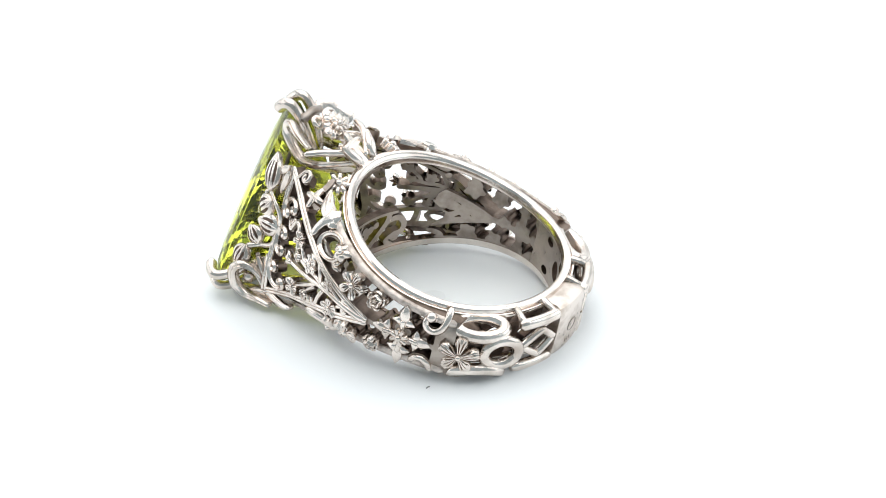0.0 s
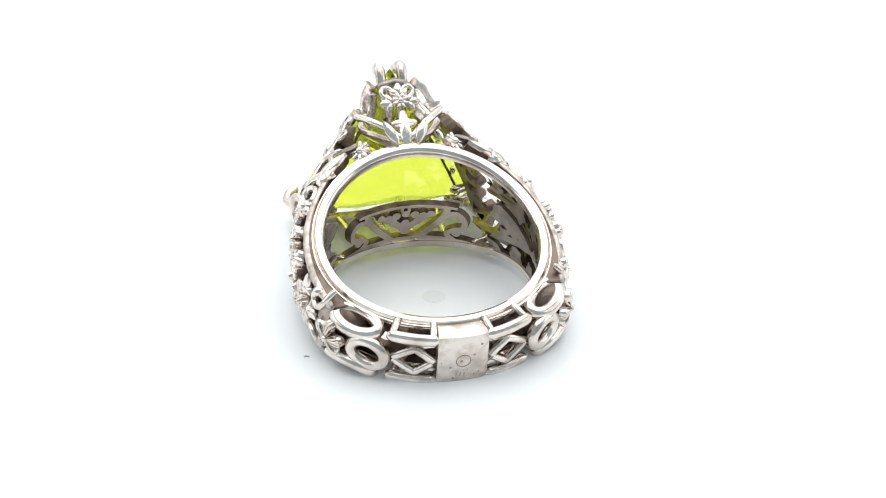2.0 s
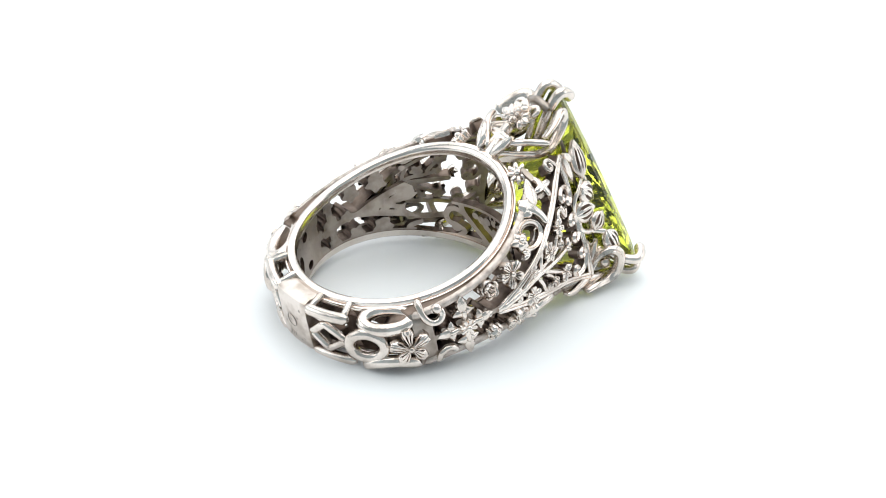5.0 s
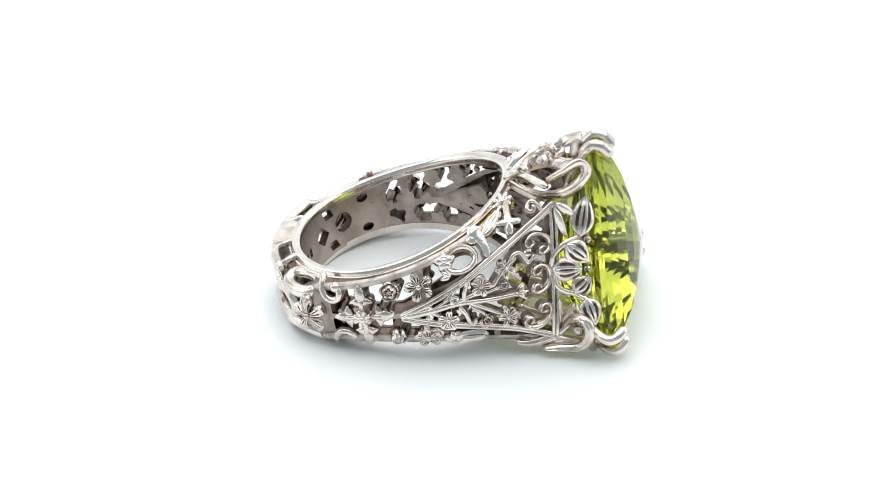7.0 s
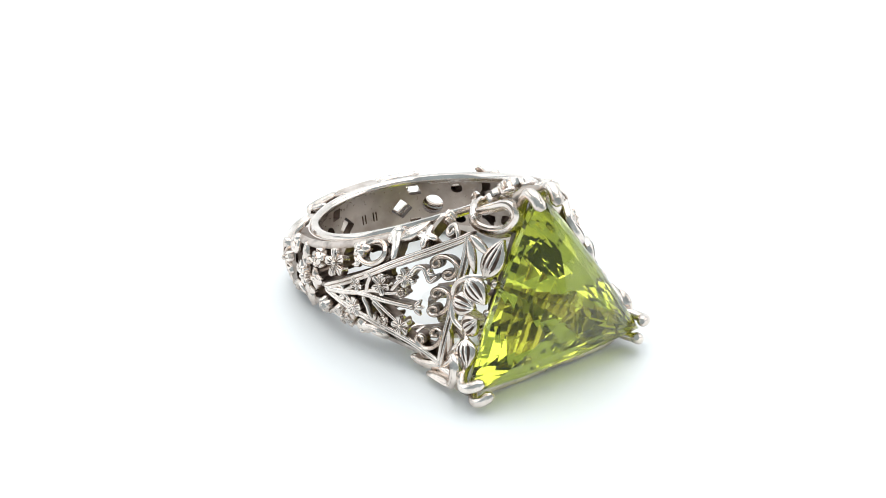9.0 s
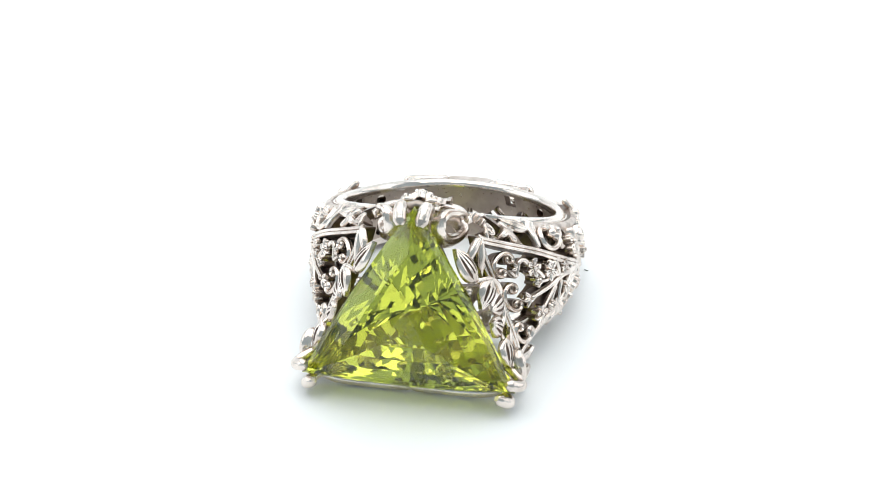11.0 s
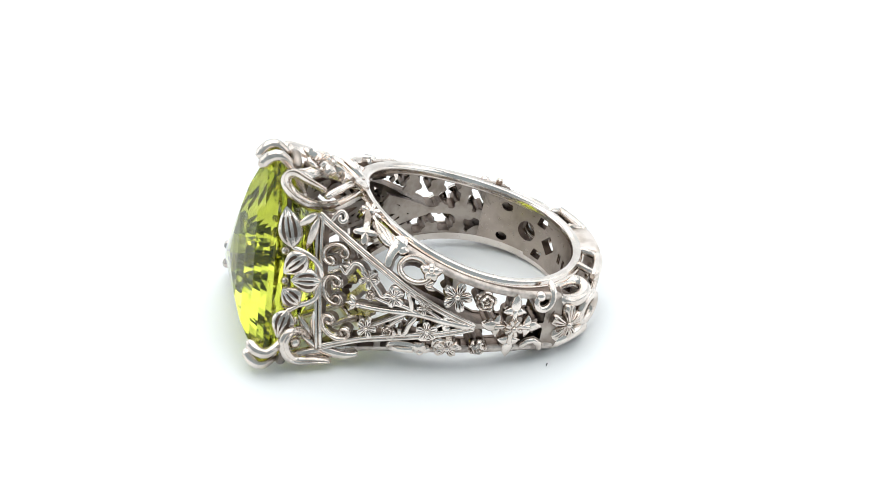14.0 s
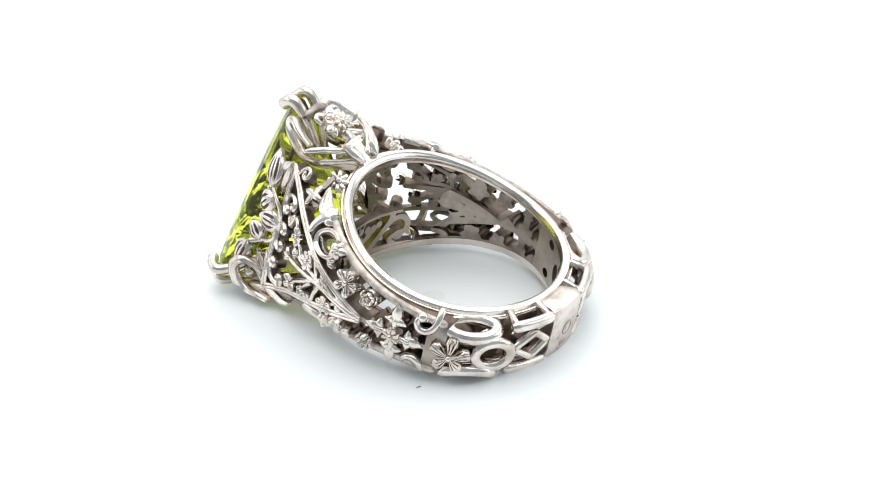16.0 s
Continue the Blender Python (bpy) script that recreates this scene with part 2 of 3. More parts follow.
# ---- pierced plates: a sheet cut along the zero line of a field ----
def pierced(bm, s0, s1, ns, h0, h1, nh, field, outer, inner):
    """Keeps the sheet where field(s, h) > 0. outer, inner: points of its two faces."""
    ss, hh = np.linspace(s0, s1, ns), np.linspace(h0, h1, nh)
    val = field(*np.meshgrid(ss, hh, indexing="ij"))
    val = np.where(np.abs(val) < 1e-5, 1e-5, val)
    val[0, :] = val[-1, :] = val[:, 0] = val[:, -1] = -0.05
    verts = {}

    def vert(key):
        if key not in verts:
            if len(key) == 2:
                s, h = ss[key[0]], hh[key[1]]
            else:
                a, b = val[key[0], key[1]], val[key[2], key[3]]
                u = min(max(a / (a - b), 0.02), 0.98)
                s, h = ss[key[0]] + (ss[key[2]] - ss[key[0]]) * u, hh[key[1]] + (hh[key[3]] - hh[key[1]]) * u
            verts[key] = (bm.verts.new(outer(s, h)), bm.verts.new(inner(s, h)))
        return verts[key]

    for i in range(ns - 1):
        for j in range(nh - 1):
            for tri in (((i, j), (i + 1, j), (i + 1, j + 1)), ((i, j), (i + 1, j + 1), (i, j + 1))):
                inside = [val[c] > 0 for c in tri]
                if not any(inside):
                    continue
                ring_, cuts = [], []
                for k in range(3):
                    c, d = tri[k], tri[(k + 1) % 3]
                    if inside[k]:
                        ring_.append(c)
                    if inside[k] != inside[(k + 1) % 3]:
                        key = (*min(c, d), *max(c, d))
                        ring_.append(key)
                        cuts.append(key)
                vs = [vert(c) for c in ring_]
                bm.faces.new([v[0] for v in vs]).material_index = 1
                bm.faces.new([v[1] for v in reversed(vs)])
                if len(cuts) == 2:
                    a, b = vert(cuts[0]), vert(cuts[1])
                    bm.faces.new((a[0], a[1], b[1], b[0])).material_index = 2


def strokes_field(strokes, discs):
    """Distance inside a set of thick lines (points, half width) and discs (s, h, radius)."""
    def field(s, h):
        best = np.full(s.shape, -9.0)
        for pts, w in strokes:
            q = np.array([(a[0], a[1]) for a in pts])
            for a, b in zip(q[:-1], q[1:]):
                d = b - a
                u = np.clip(((s - a[0]) * d[0] + (h - a[1]) * d[1]) / max(d @ d, 1e-9), 0, 1)
                best = np.maximum(best, w - np.hypot(s - a[0] - u * d[0], h - a[1] - u * d[1]))
        for a, b, r in discs:
            best = np.maximum(best, r * (1.0 + 0.2 * np.cos(5 * np.arctan2(h - b, s - a) + 3 * a)) - np.hypot(s - a, h - b))
        return best
    return field


# ---- the ring ----
RING_AT = Matrix(((0.51373, -0.84102, 0.16962, 0.001284), (0.85795, 0.50430, -0.09803, -0.001706), (-0.00310, 0.19589, 0.98062, 0.003884), (0, 0, 0, 1)))
ring = tagged(new("ring"), "ornate pierced silver ring with a triangular yellow-green stone, on its side", "ring")
ring.matrix_world = RING_AT


def rims():
    """The two smooth rails round the finger hole, each with a fine bead line outside it."""
    for name, zf, sign, label in (("upper_rim", rim_z, 1, "polished rail"), ("lower_rim", rim_low, -1, "polished rail")):
        bm = bmesh.new()
        n = 160
        foot = -0.22
        prof = [(8.22, foot), (8.22, 0.24), (8.34, 0.42), (8.62, 0.50), (8.88, 0.42), (8.98, 0.22), (9.0, 0.05), (9.06, 0.16), (9.17, 0.14), (9.2, 0.0), (9.17, -0.2), (9.05, foot)]
        rows = []
        for i in range(n):
            a = 2 * math.pi * i / n
            rows.append([bm.verts.new((r * math.cos(a), r * math.sin(a) - 0.1, zf(r * math.sin(a)) + sign * h)) for r, h in prof])
        grid_faces(bm, rows, True, True)
        part(name, bm, RAIL, ring, label, 40)


def back_sleeve():
    """The pierced inner wall behind the openwork at the back of the shank."""
    def field(s, h):
        a = np.abs(s)
        best = np.full(s.shape, 5.0)
        best = np.minimum(best, np.hypot((a - 37) * 0.16, h - 0.15) - 0.95)
        best = np.minimum(best, (np.abs(a - 19) * 0.16 + np.abs(h - 0.1)) - 1.0)
        for c in (1.75, -1.55):
            best = np.minimum(best, np.maximum(np.abs(a - 27 + 2 * (h - c)) * 0.16 - 0.55, np.abs(h - c) - 0.45))
        best = np.minimum(best, np.hypot((a - 52) * 0.16, (h - 1.6) * 1.3) - 0.55)
        best = np.minimum(best, np.hypot((a - 52) * 0.16, (h + 1.5) * 1.3) - 0.55)
        return best
    bm = bmesh.new()
    top = lambda s, h: h * (rim_z(-8.6 * math.cos(radians(s))) if h > 0 else -rim_low(-8.6 * math.cos(radians(s)))) / 2.4
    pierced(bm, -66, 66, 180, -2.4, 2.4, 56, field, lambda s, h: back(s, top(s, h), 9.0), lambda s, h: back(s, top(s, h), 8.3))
    # outer face near black: oxide plus the shade of the openwork's gaps, as colour
    part("inner_wall", bm, (LINING, OXIDE_SHADE, OXIDE_SHADE), ring, "pierced inner wall of dull grey silver with a shade-dark outer face")


def bail():
    """The smooth worn block in the middle of the back."""
    bm = bmesh.new()
    rows = []
    prof = [(9.0, 2.35), (10.2, 2.55), (10.6, 2.42), (10.74, 2.05), (10.78, 1.2), (10.78, -1.2), (10.7, -1.9), (10.5, -2.2), (9.0, -2.15)]
    for i in range(13):
        phi = -10.3 + 20.6 * i / 12
        pull = 0.08 if i in (0, 12) else 0.0
        rows.append([bm.verts.new(back(phi, z - pull * (1 if z > 0 else -1), r - pull)) for r, z in prof])
    grid_faces(bm, rows, False, True)
    for r in (rows[0], rows[-1]):
        bm.faces.new(r)
    block = part("back_plate", bm, WORN, ring, "smooth worn plate with faint stamped marks", 35)
    bm = bmesh.new()
    tube(bm, [back_frame(0, 0.2, 10.78) @ Vector((0.55 * math.cos(a), 0.55 * math.sin(a), 0)) for a in (2 * math.pi * k / 24 for k in range(24))], 0.05, 5, True, 0.5)
    for k in range(3):
        tube(bm, [back_frame(0, -1.1, 10.78) @ Vector((-0.5 + 0.3 * k, y, 0)) for y in (-0.15, 0.15)], 0.045, 5)
    part("stamped_mark", bm, SATIN, block, "worn stamped mark")
    rnd = random.Random(11)
    bm = bmesh.new()
    for k in range(9):
        m = back_frame(rnd.uniform(-9, 9), rnd.uniform(-1.7, 1.7), 10.785)
        r = rnd.uniform(0.05, 0.13)
        bm.faces.new([bm.verts.new(m @ Vector((r * math.cos(a) * rnd.uniform(0.7, 1.2), r * math.sin(a) * rnd.uniform(0.7, 1.2), 0.004))) for a in (2 * math.pi * j / 9 for j in range(9))])
    tagged(part("tarnish_pits", bm, SATIN, block, "small dark tarnish pits"), kind="stuff")


def back_openwork():
    def bar(sign):
        def build(bm):
            z = 2.02 if sign > 0 else -1.92
            tube(bm, [back(p, z, 10.42) for p in np.linspace(11.6, 29.5, 14)], 0.42, 10, flat=1.15, normal=(0, 0, 1))
            for p in (12.2, 29.0):
                tube(bm, [back(p, z * 1.05, 10.3), back(p, z * 1.2, 9.1)], 0.3, 8)
        return build
    both("upper_bar", bar(1), SILVER, ring)
    both("lower_bar", bar(-1), SILVER, ring)

    def diamond(bm):
        c = [(11.6, 0.05), (19.5, 1.2), (29.0, 0.05), (19.5, -1.1)]
        pts = []
        for k in range(4):
            a, b = c[k], c[(k + 1) % 4]
            pts += [back(a[0] + (b[0] - a[0]) * u, a[1] + (b[1] - a[1]) * u, 10.5) for u in (0.04, 0.3, 0.6, 0.92)]
        tube(bm, pts, 0.30, 8, True, 1.1, normal=(0, 0, 1))
        for z in (1.3, -1.1):
            tube(bm, [back(12.0, z * 0.98, 10.05), back(18.5, z * 0.85, 10.1), back(24, z, 9.9)], 0.26, 6)
    both("diamond_link", diamond, SILVER, ring)

    def loop(phi, z, r, ra, rb, thick, tip):
        m = back_frame(phi, z, r, tip)
        return lambda bm: tube(bm, [m @ Vector((ra * math.cos(a), rb * math.sin(a), 0)) for a in (2 * math.pi * k / 40 for k in range(40))], thick, 12, True)
    both("round_link", loop(38.5, 0.0, 10.75, 1.36, 1.10, 0.46, 0), SILVER, ring, "polished round link")
    both("upper_loop", loop(47.0, 1.6, 9.75, 1.8, 0.92, 0.52, -1.3), SILVER, ring, "polished oval loop")
    both("lower_loop", loop(47.0, -1.95, 10.35, 1.85, 0.95, 0.48, 0.8), SILVER, ring, "polished oval loop")

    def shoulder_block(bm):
        """Solid silver behind the large flower, its brown darkened with the recess's shade."""
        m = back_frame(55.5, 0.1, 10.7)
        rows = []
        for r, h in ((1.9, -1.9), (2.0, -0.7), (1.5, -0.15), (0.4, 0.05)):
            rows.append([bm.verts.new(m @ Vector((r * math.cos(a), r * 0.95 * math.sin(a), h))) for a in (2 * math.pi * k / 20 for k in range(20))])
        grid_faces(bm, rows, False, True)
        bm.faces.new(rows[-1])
    both("flower_seat", shoulder_block, RECESS_SHADE, ring)
    m = Matrix.Translation((9.35, -6.3, -0.05)) @ back_frame(66, 0, 0).to_3x3().to_4x4()
    blossom("large_flower", m, 1.62, 5, 5, 0.15, 0.26, 0.62, 0.6, 1.0, "five-petalled flower with engraved lines", droop=0.14)


# the drawing of one shoulder: lines and flowers on its face, as (y, z)
BORDER_TOP = [(1.2, -0.30), (3.87, 0.72), (6.04, 1.62), (8.08, 2.6), (9.96, 3.42), (11.86, 4.3), (12.55, 4.72)]
BORDER_LOW = [(1.2, -0.45), (3.5, -1.24), (5.84, -1.97), (7.36, -2.5), (8.83, -3.1), (10.26, -3.9), (11.7, -4.6)]
FRONT = [(12.55, 4.68), (12.37, 1.87), (12.1, -1.23), (11.75, -4.62)]
STEMS = [
    ([(1.6, -0.36), (3.6, -0.16), (5.4, 0.02), (7.7, -0.3), (9.5, -0.52)], 0.19),
    ([(5.2, 0.05), (6.4, 0.4), (7.6, 0.34), (8.7, 0.5)], 0.13),
    ([(8.0, 0.7), (8.5, 1.25), (9.0, 1.6)], 0.12),
    ([(6.2, -0.1), (7.3, -0.95), (8.6, -1.95)], 0.13),
    ([(6.4, -0.55), (7.0, -1.2), (7.2, -1.75)], 0.11),
    ([(3.6, -0.1), (4.3, 0.3), (5.0, 0.62)], 0.12),
    ([(3.4, -0.3), (4.0, -0.75), (4.5, -1.1)], 0.12),
    ([(9.2, 1.8), (9.6, 2.36), (10.05, 2.35), (10.3, 1.9), (10.55, 1.42), (10.9, 1.75)], 0.14),
]
CURLS = [
    [(-4.58, 2.7), (-4.72, 2.2)] + spiral(-3.82, 1.88, 0.86, 3.2, 5.0),
    [(-4.35, -2.0), (-4.15, -1.55), (-3.7, -1.3), (-3.2, -1.4), (-2.85, -1.8)],
    [(5.78, 1.42), (5.86, 1.62), (6.09, 1.7), (6.28, 1.5), (6.12, 1.15), (5.95, 0.8), (5.85, 0.3)],
    [(6.4, -1.55), (6.36, -1.8), (6.12, -1.9), (5.92, -1.55), (5.8, -0.95), (5.5, -0.35)],
    spiral(3.2, 0.12, 0.26, 4.2, 4.6, 14, 0.5),
    spiral(3.15, -0.62, 0.26, -4.2, -4.6, 14, 0.5),
    [(11.8, 4.5), (11.6, 4.9)] + spiral(11.12, 4.85, 0.42, 0.2, 6.4, 18, 0.35),
    [(5.95 + 1.1 * math.cos(a), 3.02 + 0.68 * math.sin(a)) for a in np.linspace(2.5, -2.9, 14)],
    [(5.75 + 1.1 * math.cos(a), -3.05 - 0.45 * math.sin(a)) for a in np.linspace(2.5, -2.9, 14)],
]


def c_scroll(cy, cz, r, turn):
    """A C with both ends rolled in, its back against the front border."""
    half = []
    for k in range(13):
        a = radians(105) * k / 12
        half.append((r * math.cos(a), 1.3 * r * math.sin(a)))
    ex, ez = half[-1]
    a0 = radians(105)
    ox, oz = ex - 0.46 * r * math.cos(a0), ez - 0.46 * r * math.sin(a0)
    for k in range(1, 17):
        a, q = a0 + radians(290) * k / 16, 0.46 * r * (1 - 0.5 * k / 16)
        half.append((ox + q * math.cos(a), oz + q * math.sin(a)))
    pts = [(a, -b) for a, b in reversed(half)] + half[1:]
    c, s = math.cos(turn), math.sin(turn)
    return [(cy + a * c - b * s, cz + a * s + b * c) for a, b in pts]


SCROLLS = [c_scroll(11.27, 2.4, 0.68, 0.78), c_scroll(11.12, -0.05, 0.74, -0.1), c_scroll(10.72, -2.7, 0.78, -1.1)]
FLOWERS = [  # y, z, radius, petals
    (2.85, 1.9, 1.14, 5), (2.75, -2.3, 1.12, 5), (7.15, 0.95, 0.84, 5), (9.0, 1.65, 0.78, 5), (8.65, -2.03, 0.80, 5),
    (4.5, -1.13, 0.84, 5), (4.97, 0.66, 0.60, 5)]
ROSETTES = [(8.7, 0.5, 0.46), (7.2, -1.78, 0.50)]
ROSES = [(0.65, 1.78, 0.80), (0.5, -2.05, 0.74)]


def shoulder_field():
    """Where a shoulder is solid, from its drawing."""
    strokes = [(bezier([(*q, 0) for q in l], 6), w) for l, w in ((BORDER_TOP, 0.24), (BORDER_LOW, 0.24), (FRONT, 0.24))]
    strokes += [(bezier([(*q, 0) for q in l], 4), w * 1.1 + 0.04) for l, w in STEMS]
    strokes += [(l, 0.27) for l in CURLS[:2]] + [(l, 0.17) for l in CURLS[2:]] + [(l, 0.17) for l in SCROLLS]
    ys = np.linspace(-5.4, 8.7, 40)
    strokes += [([(y, rim_z(y) - 0.05) for y in ys], 0.22), ([(y, rim_low(y) + 0.05) for y in np.linspace(-5.4, 10.5, 40)], 0.26)]
    strokes += [([(-5.0, -1.6), (-5.0, 1.4)], 0.7), ([(-4.4, -0.14), (1.9, -0.34)], 0.2), ([(-1.75, -2.7), (-1.75, 2.7)], 0.24)]
    strokes += [([(7.0, 4.3), (7.6, 3.7), (8.0, 2.6)], 0.28), ([(9.2, 5.2), (9.46, 4.35), (9.8, 3.4)], 0.22), ([(7.5, -3.9), (7.75, -2.7)], 0.22), ([(9.0, -4.4), (9.55, -3.6)], 0.25)]
    strokes += [([(2.95, 2.25), (2.9, 3.1)], 0.3), ([(2.85, -1.85), (2.9, -2.9)], 0.3), ([(0.6, 2.0), (0.4, 2.8)], 0.25), ([(0.5, -1.9), (0.4, -2.6)], 0.25)]
    discs = [(y, z, r * 0.6) for y, z, r, n in FLOWERS] + [(y, z, r * 0.8) for y, z, r in ROSES + ROSETTES] + [(-1.78, -0.16, 0.8), (-1.75, 1.8, 0.45), (-1.75, -1.8, 0.5), (-3.4, -0.1, 0.5), (-0.1, -0.1, 0.45)]
    return strokes_field(strokes, discs)


SHOULDER = shoulder_field()


def shoulder_plate():

    def field(s, h):
        top = np.where(s < 8.8, 2.70 + 0.155 * s + 0.011 * s * s + 0.05, np.minimum(5.6, 5.6 - (s - 8.8) * 0.2))
        return np.minimum(SHOULDER(s, h), np.minimum(top - h, h - np.where(s < 10, -2.55 - 0.157 * s - 0.0095 * s * s, -5.0) + 0.1))

    def inner(y, z):
        q, n = side(y, z)
        thick = 0.8
        if y < 5:
            hole = math.sqrt(max(8.3 ** 2 - y * y, 1))
            blend = min(max((5 - y) / 5, 0), 1)
            depth = max((q.x - hole), 0.5)
            thick = thick + (min(depth, 2.3) - thick) * blend
            return Vector((q.x - thick, y, z))
        return q - n * thick
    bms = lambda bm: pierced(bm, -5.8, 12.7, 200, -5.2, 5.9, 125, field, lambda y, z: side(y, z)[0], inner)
    # cut walls: tarnish plus the shade inside the openings, as colour
    both("openwork_plate", bms, (SATIN, SATIN, RECESS_SHADE), ring, "pierced plate of oxidised silver with shade-dark cut walls, behind the flowers", 35)


def shoulder_lining():
    """The smooth inner wall of a shoulder, with narrower openings behind those of its face."""
    def field(s, h):
        low, top = -2.55 - 0.157 * s - 0.0095 * s * s, 2.70 + 0.155 * s + 0.011 * s * s
        end = 5.1 + 0.5 * np.sin(2.1 * h + 0.5) - s  # an uneven front edge
        return np.minimum(np.minimum(SHOULDER(s, h) + 0.06, end), np.minimum(top - h, h - low))

    def place(y, z, r):
        return Vector((math.sqrt(r * r - y * y), y - 0.1, z))
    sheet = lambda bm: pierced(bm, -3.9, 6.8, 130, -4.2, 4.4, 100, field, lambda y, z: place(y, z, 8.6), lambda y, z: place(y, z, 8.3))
    # outer face and cut walls: shade between the sheets, put into the colour
    both("shoulder_lining", sheet, (SATIN, RECESS_SHADE, RECESS_SHADE), ring, "smooth pierced inner wall", 35)


def shoulder_lines():
    def line(pts, r, d=0.12, flat=0.9):
        def build(bm):
            q = [side(a, b, d) for a, b in pts]
            tube(bm, [w[0] for w in q], r, 8, flat=flat, normal=q[0][1])
        return build

    def smooth(l, n=8):
        return [(v.x, v.y) for v in bezier([(*q, 0) for q in l], n)]
    for name, l in (("top_border", BORDER_TOP), ("lower_border", BORDER_LOW), ("front_border", FRONT)):
        def build(bm, l=l):
            pts = smooth(l)
            for off in (-0.15, 0.15):
                moved = [(a, b + off) if name != "front_border" else (a + off, b) for a, b in pts]
                q = [side(a, b, 0.12) for a, b in moved]
                tube(bm, [w[0] for w in q], 0.15, 8, normal=q[0][1])
        both(name, build, SILVER, ring, "double ribbed border bar")
    for l, w in STEMS:
        both("stem", line(smooth(l, 6), lambda u, w=w: w * (1.5 - 0.6 * u)), SILVER, ring)
    for k, l in enumerate(CURLS[:7]):
        both("scroll", line(l, (lambda u: 0.30 - 0.04 * u) if k < 2 else (lambda u: 0.17 + 0.03 * u)), SILVER, ring)
    both("scroll_bead", lambda bm: bead_on(bm, side_frame(-3.6, 2.1, 0.2), 0.42), SILVER, ring)
    for name, f, end, sg in (("upper_edge_line", rim_z, 8.6, -0.12), ("lower_edge_line", rim_low, 10.4, 0.12)):
        both(name, line([(y, f(y) + sg) for y in np.linspace(-5.2, end, 50)], 0.30, 0.0, 0.8), GRAIN, ring, "grainy cast line beside the rail")

    def strip(pts, half, groove):
        def build(bm):
            q = [side(a, b, 0.05) for a, b in pts]
            ribbon(bm, [w[0] for w in q], [w[1] for w in q], half, 0.26, groove)
        return build
    for l in CURLS[7:]:
        both("loop_scroll", strip(smooth(l, 5), 0.22, 0.35), (SILVER, OXIDE_SHADE), ring)
    for l in SCROLLS:
        both("c_scroll", strip(l, lambda u: 0.13 + 0.06 * math.sin(math.pi * u), 0.34), (SILVER, OXIDE_SHADE), ring, "scroll with both ends rolled in and an engraved line")


def shoulder_flowers():
    for k, (y, z, r, n) in enumerate(FLOWERS):
        blossom("flower", side_frame(y, z, 0.2), r, n, 4 if r > 1.1 else 3, 0.2, 0.36, 0.60, 0.5, 0.9 * k)
    for y, z, r in ROSES + ROSETTES:
        both("rose", lambda bm: rose(bm, side_frame(y, z, 0.1), r, y), (SILVER, OXIDE_SHADE), ring, "small layered rose", 60)
    blossom("daisy", side_frame(-1.78, -0.16, 0.4), 0.74, 8, 0, 0.34, 0.40, 0.45, 0.6, 0.0, "eight-petalled daisy")
    blossom("daisy", facing((3.8, 8.85, 5.05), (0.50, -0.25, 0.83)), 0.86, 8, 0, 0.36, 0.40, 0.45, 0.5, 0.0, "eight-petalled daisy")

    def fleur(spin):
        def build(bm):
            m = side_frame(-1.78, -0.16, 0.16, spin)
            m = m @ Matrix.Translation((0.62, 0, -0.1))
            long = 1.5 if abs(math.sin(spin)) < 0.5 else 1.75
            leaf(bm, m @ Matrix.Translation((0.5, 0, 0.02)), long - 0.25, 0.8, 0.16, 1, -0.12)
            for sgn in (1, -1):
                leaf(bm, m @ Matrix.Translation((0.3, 0.05 * sgn, 0)) @ Matrix.Rotation(sgn * 1.3, 4, "Z"), 0.9, 0.62, 0.16, 1, -0.05, lean=-0.2 * sgn)
            tube(bm, [m @ Vector((-0.25, 0, 0)), m @ Vector((0.7, 0, 0.08))], 0.2, 8)
        return build
    for k in range(4):
        both("lily_leaf", fleur(k * math.pi / 2), (SILVER, OXIDE_SHADE), ring, "three-pointed lily leaf", 60)

    def star(bm):
        m = side_frame(9.46, 4.35, 0.02, 0.2)
        n = 32
        rows = []
        for f, h in ((1.0, -0.9), (1.0, 0.12), (0.9, 0.22), (0.0, 0.3)):
            row = []
            for i in range(n):
                a = 2 * math.pi * i / n
                r = 0.42 + 0.56 * (abs(math.cos(2 * a)) ** 2.4)
                row.append(bm.verts.new(m @ Vector((max(r * f, 0.01) * math.cos(a), max(r * f, 0.01) * math.sin(a), h))))
            rows.append(row)
        grid_faces(bm, rows, False, True)
    both("four_pointed_star", star, SILVER, ring, "four-pointed star")

    def trumpet(bm):
        line = [side(a, b, 0.25)[0] for a, b in ((7.85, 3.0), (7.75, 3.4), (7.5, 3.8), (7.2, 4.05), (7.05, 4.15))]
        tube(bm, bezier(line, 5), lambda u: 0.28 + 0.46 * u ** 2.2, 20, normal=side(7.3, 4)[1], flat=0.5)
        for k in (-0.7, 0.7):
            leaf(bm, side_frame(7.35, 3.95, 0.22, 2.6 + k), 1.15, 0.9, 0.2, 1, -0.15)
        leaf_between(bm, side(7.6, 3.9, 0.1)[0], side(8.75, 5.0, 0.1)[0], 0.95, 0.2, 2, side(8.1, 4.5)[1])
    both("trumpet_flower", trumpet, SILVER, ring, "trumpet-shaped flower with one leaf", 60)

    def orchid(y, z):
        def build(bm):
            for k, l in ((0.5, 1.05), (1.75, 0.95), (3.0, 1.15), (4.2, 0.95), (5.3, 0.9)):
                leaf(bm, side_frame(y, z, 0.25, k), l * 0.82, 0.68, 0.24, 1, -0.08)
            bead_on(bm, side_frame(y, z, 0.45), 0.24)
        return build
